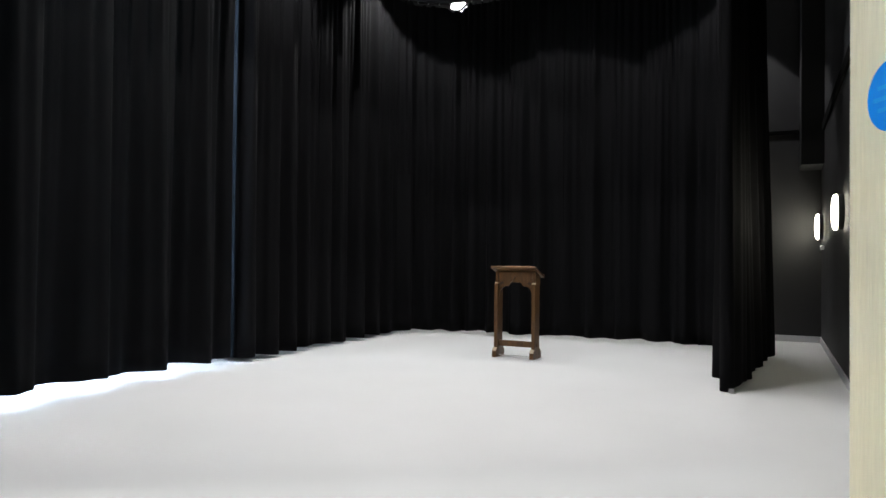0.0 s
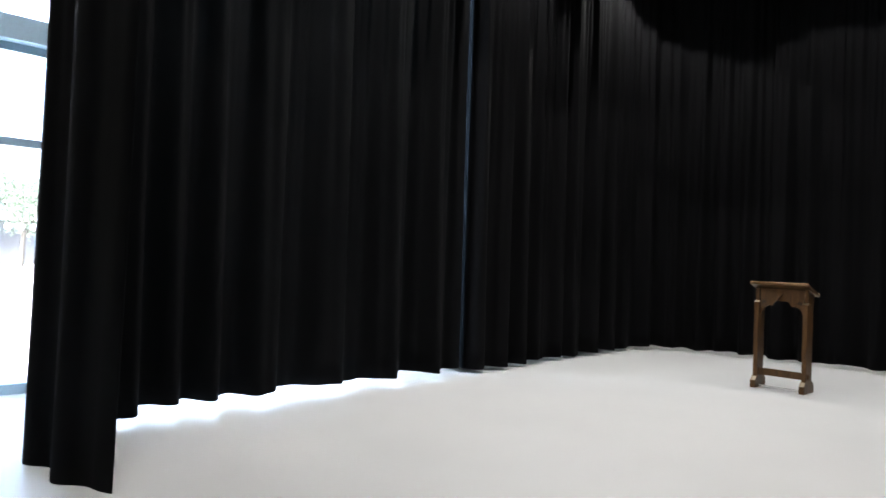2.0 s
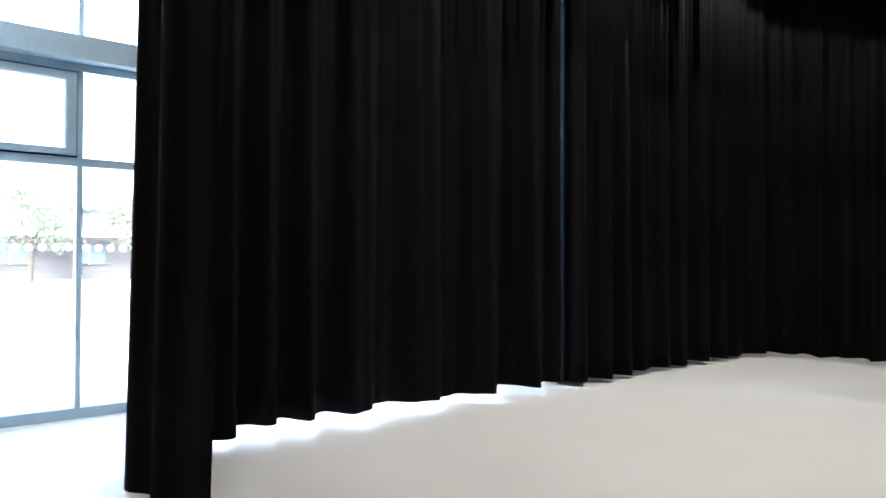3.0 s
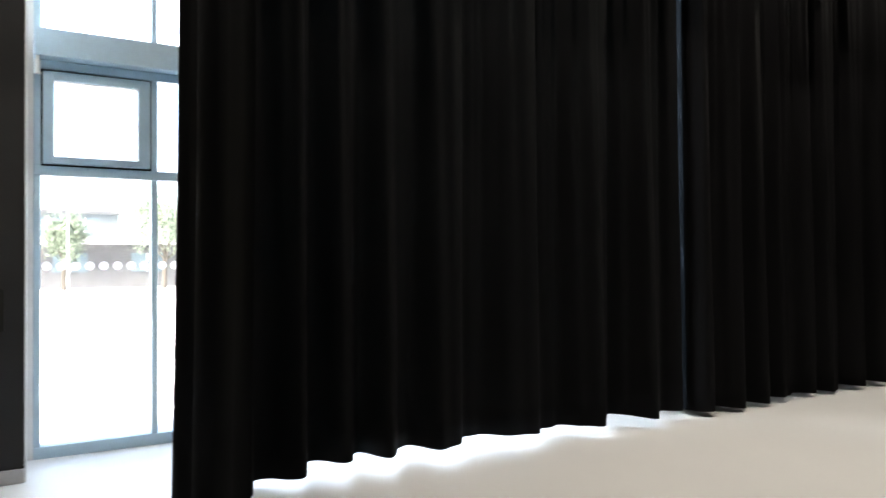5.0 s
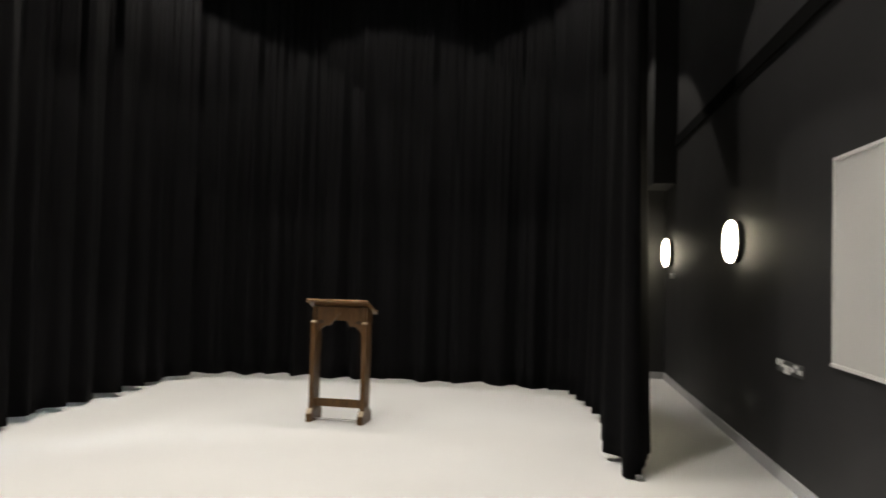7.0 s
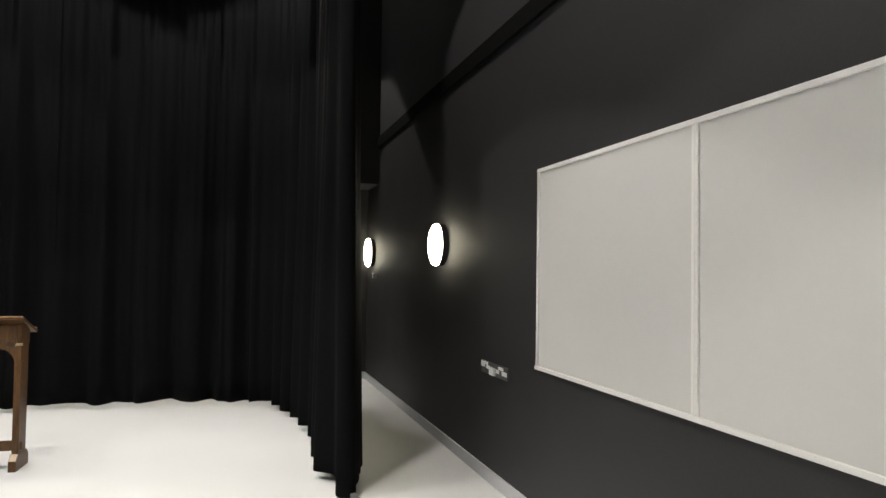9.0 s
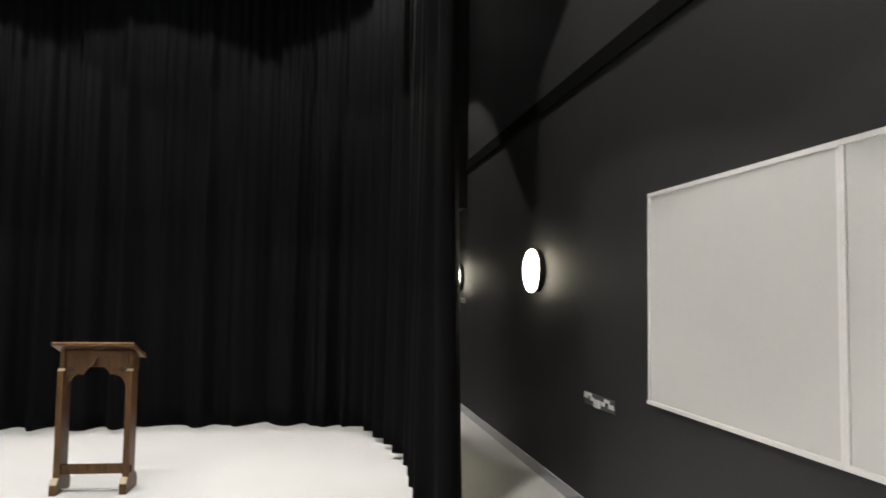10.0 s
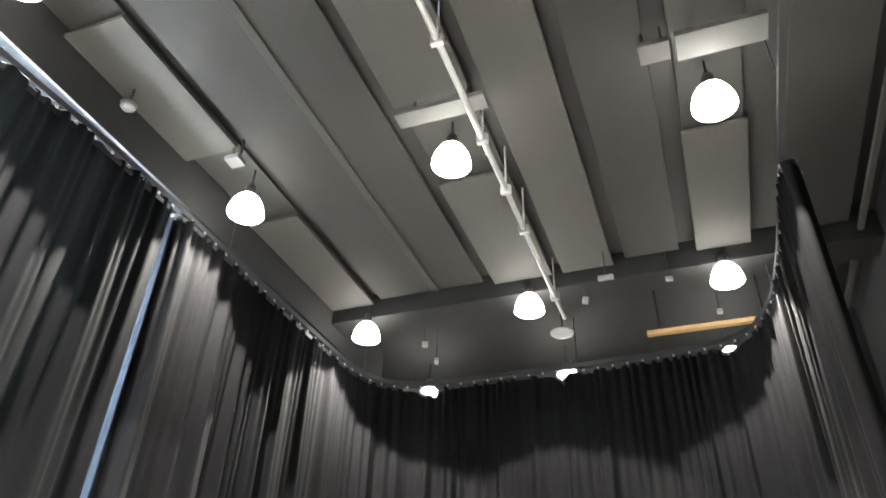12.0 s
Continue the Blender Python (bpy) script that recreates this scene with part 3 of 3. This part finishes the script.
# ---- whiteboards ----
def whiteboard(y0, y1):
    w = thing("whiteboard", "blank white enamel whiteboard in a slim pale frame", "whiteboard", "whiteboards", at=(XR, y0, 0.892))
    d, h = y1 - y0, 1.183
    block("panel", (-0.014, 0.012, 0.012, -0.002, d - 0.012, h - 0.012), BOARD, w)
    block("frame_top", (-0.024, 0.0, h - 0.022, 0.0, d, h), TRIM, w, bevel=0.003)
    block("frame_bottom", (-0.030, 0.0, 0.0, 0.0, d, 0.021), TRIM, w, bevel=0.003)
    block("frame_side", (-0.023, 0.0, 0.021, 0.0, 0.020, h - 0.022), TRIM, w, bevel=0.003)
    block("frame_side", (-0.023, d - 0.020, 0.021, 0.0, d, h - 0.022), TRIM, w, bevel=0.003)
    return w


whiteboard(4.892, 6.39)
whiteboard(3.38, 4.8905)


# ---- wall plate ----
def socket_plate():
    w = thing("socket_plate", "dark wall plate with white sockets and a plug", "socket", at=(XR, 6.86, 0.745))
    block("plate", (-0.012, 0.0, 0.0, 0.0, 0.50, 0.085), DARK_PLATE, w, bevel=0.003)
    for y, z, a, b in ((0.425, 0.042, 0.07, 0.04), (0.36, 0.062, 0.064, 0.02), (0.32, 0.036, 0.07, 0.024), (0.145, 0.028, 0.055, 0.026), (0.07, 0.056, 0.085, 0.022), (0.004, 0.026, 0.085, 0.028)):
        block("socket", (-0.017, y, z, -0.011, y + a, z + b), WHITE, w, bevel=0.002)
    block("plug", (-0.030, 0.215, 0.004, -0.011, 0.30, 0.056), WHITE, w, "white plug block", 0.004)
    b = thing("wall_panel", "dark grey blank panel on the black wall", "wall panel", at=(XL, 0.86, 0.965))
    block("plate", (0.0, 0.0, 0.0, 0.02, 0.355, 0.27), SOFFIT, b, bevel=0.004)
    k = thing("blind_bracket", "small white blind bracket under the window beam", "bracket", at=(-6.475, 1.398, 2.74))
    bm = bmesh.new()
    tube(bm, (0, 0, 0), (0, 0, 0.10), 0.02, sides=16)
    part("barrel", bm, WHITE, k)
    block("fixing", (-0.015, -0.012, 0.10, 0.015, 0.012, 0.13), WHITE, k, bevel=0.003)
    s = thing("wall_sensor", "small grey wall sensor below the lamp", "sensor", at=(XR, 11.36, 1.36))
    block("case", (-0.05, -0.035, 0.0, 0.0, 0.035, 0.06), ALU, s, bevel=0.008)


socket_plate()


# ---- lectern ----
def lectern():
    t = thing("lectern", "worn brown oak lectern with gothic arched apron on white vinyl", "lectern", at=(-2.475, 8.27, 0.0), rz=-3.0)
    # sides: plank uprights on shaped feet
    for sx in (-1, 1):
        x0, x1 = (-0.262, -0.217) if sx < 0 else (0.217, 0.262)
        bm = bmesh.new()
        box(bm, x0, 0.0, 0.10, x1, 0.155, 0.885, 0.004)
        part("upright", bm, OAK, t)
        bm = bmesh.new()
        box(bm, x0 + 0.004, 0.028, 0.885, x1 - 0.004, 0.19, 1.035, 0.004)
        part("bracket", bm, OAK, t)
        # chamfers, the highlight on them put into a pale colour
        for name, y0, z0, y1, z1 in (("chamfer", 0.0, 0.880, 0.030, 0.902), ("toe_chamfer", -0.051, 0.076, -0.011, 0.117)):
            bm = bmesh.new()
            q = [bm.verts.new((x, y, z)) for x, y, z in ((x0, y0 - 0.001, z0), (x1, y0 - 0.001, z0), (x1, y1, z1), (x0, y1, z1), (x0, y1 + 0.004, z0), (x1, y1 + 0.004, z0))]
            for f in ((0, 1, 2, 3), (0, 4, 5, 1), (3, 2, 5, 4), (0, 3, 4), (1, 5, 2)):
                bm.faces.new([q[k] for k in f])
            part(name, bm, LIT_CHAMFER, t, "chamfer with its highlight put into a pale colour")
        # sled foot with a chamfered toe and heel
        bm = bmesh.new()
        toe = [(-0.05, 0.0), (-0.05, 0.075), (-0.012, 0.115), (0.172, 0.115), (0.21, 0.075), (0.21, 0.0)]
        sides = [[bm.verts.new((x, y, z)) for y, z in toe] for x in (x0 - 0.003, x1 + 0.003)]
        for q in sides:
            bm.faces.new(q)
        for k in range(6):
            n = (k + 1) % 6
            bm.faces.new((sides[0][k], sides[1][k], sides[1][n], sides[0][n]))
        part("foot", bm, OAK, t)
    # stretcher with a tenon key
    bm = bmesh.new()
    box(bm, -0.217, 0.03, 0.132, 0.217, 0.058, 0.203, 0.004)
    stretcher = part("stretcher", bm, OAK, t)
    for x in (-0.275, 0.262):
        block("tenon_key", (x, 0.032, 0.142, x + 0.013, 0.056, 0.192), OAK, stretcher, bevel=0.002)
    bm = bmesh.new()
    tube(bm, (-0.217, 0.05, 0.022), (0.217, 0.05, 0.022), 0.006, sides=8)
    part("tie_rod", bm, PIPE, t, "thin steel tie rod near the floor")
    # cusped arch apron, built as upright strips above the arch
    half = [(0.217, 0.70), (0.211, 0.755), (0.196, 0.80), (0.172, 0.835), (0.142, 0.852), (0.116, 0.858), (0.100, 0.853), (0.088, 0.866), (0.076, 0.888), (0.060, 0.902), (0.044, 0.918), (0.028, 0.942), (0.012, 0.966), (0.0, 0.980)]
    arch = [(-x, z) for x, z in half] + [(x, z) for x, z in half[::-1][1:]]
    bm = bmesh.new()
    rows = [[bm.verts.new((x, y, zz)) for x, z in arch for zz in (z, 1.03)] for y in (0.035, 0.060)]
    for k in range(len(arch) - 1):
        for r in rows:
            bm.faces.new((r[2 * k], r[2 * k + 2], r[2 * k + 3], r[2 * k + 1]))
        for e in (0, 1):
            bm.faces.new((rows[0][2 * k + e], rows[1][2 * k + e], rows[1][2 * k + 2 + e], rows[0][2 * k + 2 + e]))
    for e in (0, 2 * len(arch) - 2):
        bm.faces.new((rows[0][e], rows[0][e + 1], rows[1][e + 1], rows[1][e]))
    apron = part("apron", bm, OAK, t, "gothic cusped arch apron")
    # carved spandrels as flat pieces, the shade of the recess put into their colour
    for sx in (-1, 1):
        bm = bmesh.new()
        tri = [(sx * 0.150, 0.885), (sx * 0.200, 0.868), (sx * 0.198, 0.905), (sx * 0.165, 0.912)]
        prism(bm, tri, 0.0325, 0.036)
        part("spandrel_carving", bm, CARVING_SHADE, apron, "flat dark piece with the carving's shade in its colour")
    # sloping top, high towards the hall, with a book ledge at its low side
    top = block("top", (-0.290, -0.03, -0.010, 0.285, 0.31, 0.012), OAK, t, "sloping top with a lighter front edge", 0.004)
    top.matrix_local = pose(0, -0.03, 1.074, -20, 0, 0)
    # thin strip whose lighter oak colour holds the highlight along the top edge
    block("nosing", (-0.286, -0.034, 0.006, 0.281, -0.004, 0.0145), OAK_TOP, top, "nosing with the edge highlight in its lighter colour", 0.002)
    block("book_ledge", (-0.285, 0.288, 0.012, 0.28, 0.31, 0.030), OAK_TOP, top, bevel=0.004)
    block("rear_rail", (-0.213, 0.12, 0.90, 0.213, 0.142, 1.0), OAK, t, bevel=0.003)
    return t


lectern()


# ---- door ----
def door():
    d = thing("door_1", "pale ash veneer door standing open into the hall", "door", at=(DOOR_X1 - 0.01, YF + 0.02, 0.0), rz=0.0)
    d["kind"] = "structure"
    d.matrix_world = pose(0.897, 0.63, 0.0, 0, 0, 115.9)
    leaf = block("leaf", (0.0, 0.0, 0.008, 0.965, 0.044, 2.05), DOOR_WOOD, d, bevel=0.002)
    bm = bmesh.new()
    bmesh.ops.create_cone(bm, cap_ends=True, segments=48, radius1=0.05, radius2=0.05, depth=0.0012, matrix=pose(0.868, 0.0446, 1.397, 90, 0, 0))
    part("sign", bm, BLUE, leaf, "round blue door sign")
    for k, (w, z) in enumerate(((0.05, 1.411), (0.07, 1.395), (0.05, 1.379))):
        block("sign_bar", (0.868 - w / 2, 0.0450, z - 0.003, 0.868 + w / 2, 0.0458, z + 0.003), PALE_BLUE, leaf)
    return d


door()


# ---- ceiling fittings ----
def lighting_bar():
    b = thing("lighting_bar", "grey steel lighting bar with clamps under the soffit", "lighting bar")
    bm = bmesh.new()
    tube(bm, (-2.235, 1.2, 5.36), (-2.235, 9.38, 5.36), 0.024, sides=16)
    part("tube", bm, PIPE, b, smooth=False)
    for y in (2.4, 3.9, 5.4, 6.4, 7.05, 7.65, 8.9):
        bm = bmesh.new()
        box(bm, -2.28, y - 0.02, 5.315, -2.19, y + 0.02, 5.40, 0.006)
        tube(bm, (-2.235, y, 5.40), (-2.235, y, ZC), 0.008, sides=8)
        part("clamp", bm, PIPE, b)


lighting_bar()


def batten():
    b = thing("timber_batten", "raw timber batten fixed under the dark soffit", "batten")
    block("board", (-1.43, 10.0, 5.34, -0.10, 10.07, 5.39), TIMBER, b, bevel=0.003)
    for x in (-1.3, -0.2):
        block("strap", (x, 10.02, 5.39, x + 0.03, 10.05, ZC + 0.15), BLACK_METAL, b)


batten()


def ceiling_box(x0, y0, w, d):
    c = thing("ceiling_box", "pale grey services box beside a pendant", "ceiling box", "services boxes", at=(x0, y0, ZC - 0.20))
    block("case", (0.0, 0.0, 0.0, w, d, 0.05), PALE_BOX, c, bevel=0.006)
    for x in (w * 0.2, w * 0.8):
        block("hanger", (x - 0.01, d / 2 - 0.01, 0.05, x + 0.01, d / 2 + 0.01, 0.262), BLACK_METAL, c)


ceiling_box(-0.73, 6.13, 0.62, 0.24)
ceiling_box(-0.99, 6.15, 0.22, 0.18)
ceiling_box(-2.93, 6.21, 0.76, 0.16)
ceiling_box(-4.56, 6.22, 0.14, 0.13)

def soffit_box(x, y, z, w, d, h, rz=0.0):
    c = thing("junction_box", "small grey junction box hung below the soffit", "junction box", "junction boxes", at=(x, y, z), rz=rz)
    block("case", (-w / 2, -d / 2, 0.0, w / 2, d / 2, h), GREY_PLASTIC, c, bevel=0.004)
    bm = bmesh.new()
    tube(bm, (0, 0, h), (0, 0, ZC + 0.16 - z), 0.007, sides=8)
    part("conduit", bm, BLACK_METAL, c)


for x, y, w, d, rz in ((-4.07, 9.82, 0.07, 0.10, 20), (-4.10, 10.30, 0.05, 0.12, 20), (-1.70, 8.95, 0.16, 0.05, 0), (-1.99, 9.35, 0.06, 0.09, 15), (-1.08, 9.17, 0.07, 0.04, 10), (-0.62, 10.03, 0.06, 0.06, 0)):
    soffit_box(x, y, 5.50, w, d, 0.045, rz)


def sensor(x, y, z):
    c = thing("smoke_detector", "round grey smoke detector under the soffit", "smoke detector", "smoke detectors", at=(x, y, z))
    bm = bmesh.new()
    lathe(bm, [(0.0, 0.0), (0.045, 0.0), (0.06, 0.018), (0.065, 0.05), (0.0, 0.05)], 24)
    part("body", bm, PALE_BOX, c, smooth=True)
    bm = bmesh.new()
    tube(bm, (0, 0, 0.05), (0, 0, ZC + 0.16 - z), 0.012, sides=8)
    part("stem", bm, BLACK_METAL, c)




def ceiling_disc(x, y, z):
    c = thing("ceiling_speaker", "flat pale round speaker disc under the soffit", "speaker", at=(x, y, z))
    bm = bmesh.new()
    lathe(bm, [(0.0, 0.0), (0.10, 0.002), (0.135, 0.008), (0.142, 0.02), (0.13, 0.03), (0.0, 0.05)], 32)
    part("disc", bm, GREY_PLASTIC, c, smooth=True)
    bm = bmesh.new()
    tube(bm, (0, 0, 0.05), (0, 0, ZC + 0.16 - z), 0.012, sides=8)
    part("stem", bm, BLACK_METAL, c)


ceiling_disc(-2.40, 10.05, 5.52)
sensor(-4.92, 5.42, 5.62)

# ---- outside ----
bm = bmesh.new()
bmesh.ops.create_grid(bm, x_segments=8, y_segments=8, size=2500, matrix=pose(0, 0, -0.09))
structure(part("ground", bm, PAVING), "pale concrete paving and open ground", "ground")


def far_building():
    b = thing("school_building", "low brown brick building with white fascia across the yard", "building", at=(-50, 0, -0.09))
    block("wall", (-8, -26, 0, 0, 40, 2.75), BRICK, b, "brown brick ground floor")
    block("fascia", (-8.4, -26.4, 2.75, 0.6, 40.4, 3.15), FASCIA_WHITE, b, "white flat roof fascia")
    block("upper_wall", (-8, -20, 3.15, -1.5, 6.2, 4.75), CLADDING, b, "pale upper storey")
    block("roof", (-8.2, -20.2, 4.75, -1.3, 6.4, 4.95), BRICK, b)
    block("upper_wall", (-8, 11.2, 3.15, -1.5, 34, 4.6), CLADDING, b, "pale upper storey")
    block("roof", (-8.2, 11.0, 4.6, -1.3, 34.2, 4.8), BRICK, b)
    for k in range(10):
        y = 11.9 + k * 2.1
        win = block("window", (-1.52, y, 3.40, -1.44, y + 1.6, 4.35), DARK_PANE, b)
        block("window_bar", (-1.44, y + 0.77, 3.40, -1.40, y + 0.83, 4.35), FASCIA_WHITE, win)
    for k in range(12):
        y = -18.5 + k * 2.0
        win = block("window", (-1.52, y, 3.45, -1.44, y + 1.5, 4.45), DARK_PANE, b)
        block("window_bar", (-1.44, y + 0.72, 3.45, -1.40, y + 0.78, 4.45), FASCIA_WHITE, win)
    for k in range(14):
        y = -24 + k * 4.4
        win = block("window", (-0.02, y, 1.0, 0.05, y + 1.9, 2.2), DARK_PANE, b)
        block("window_bar", (0.05, y + 0.92, 1.0, 0.08, y + 0.98, 2.2), FASCIA_WHITE, win)


far_building()


def tree(x, y, h, seed, crown_w):
    rng = random.Random(seed)
    t = thing("tree", "leafy green tree in front of the far building", "tree", "trees across the yard", at=(x, y, -0.09))
    bm = bmesh.new()
    tube(bm, (0, 0, 0), (0.1, 0.05, h * 0.45), 0.16, 0.10, 10)
    tips = []
    for k in range(9):
        a = k * 2.4 + rng.uniform(-0.4, 0.4)
        r = rng.uniform(0.4, 0.85) * crown_w
        tip = (r * math.cos(a), r * math.sin(a), h * rng.uniform(0.5, 0.95))
        tube(bm, (0.1, 0.05, h * rng.uniform(0.28, 0.45)), tip, 0.06, 0.02, 7)
        tips.append(tip)
    part("trunk", bm, BARK, t)
    verts, faces = [], []
    for k in range(5200):
        c = rng.choice(tips)
        p = [c[0] + rng.gauss(0, crown_w * 0.26), c[1] + rng.gauss(0, crown_w * 0.26), c[2] + rng.gauss(0, h * 0.09)]
        s = rng.uniform(0.06, 0.13)
        m = Euler((rng.uniform(0, 6.3), rng.uniform(0, 6.3), rng.uniform(0, 6.3))).to_matrix()
        n = len(verts)
        for q in ((-s, 0, 0), (0, -s * 0.5, 0.02), (s, 0, 0), (0, s * 0.5, 0.02)):
            v = m @ Vector(q)
            verts.append((p[0] + v.x, p[1] + v.y, max(0.6, p[2] + v.z)))
        faces.append((n, n + 1, n + 2, n + 3))
    me = bpy.data.meshes.new("crown")
    me.from_pydata(verts, [], faces)
    me.materials.append(LEAF)
    ob = new("crown", me)
    ob.parent = t


tree(-46, 8.2, 5.3, 1, 2.1)
tree(-47, 2.9, 4.4, 2, 1.0)
tree(-45, 13.5, 5.0, 3, 1.7)


def lamp_post(x, y):
    p = thing("lamp_post", "slim pale metal post in the yard", "post", at=(x, y, -0.09))
    bm = bmesh.new()
    tube(bm, (0, 0, 0), (0, 0, 4.8), 0.07, 0.05, 12)
    part("pole", bm, ALU, p)
    block("head", (-0.1, -0.3, 4.8, 0.1, 0.3, 4.92), ALU, p, bevel=0.02)


lamp_post(-44, 3.0)
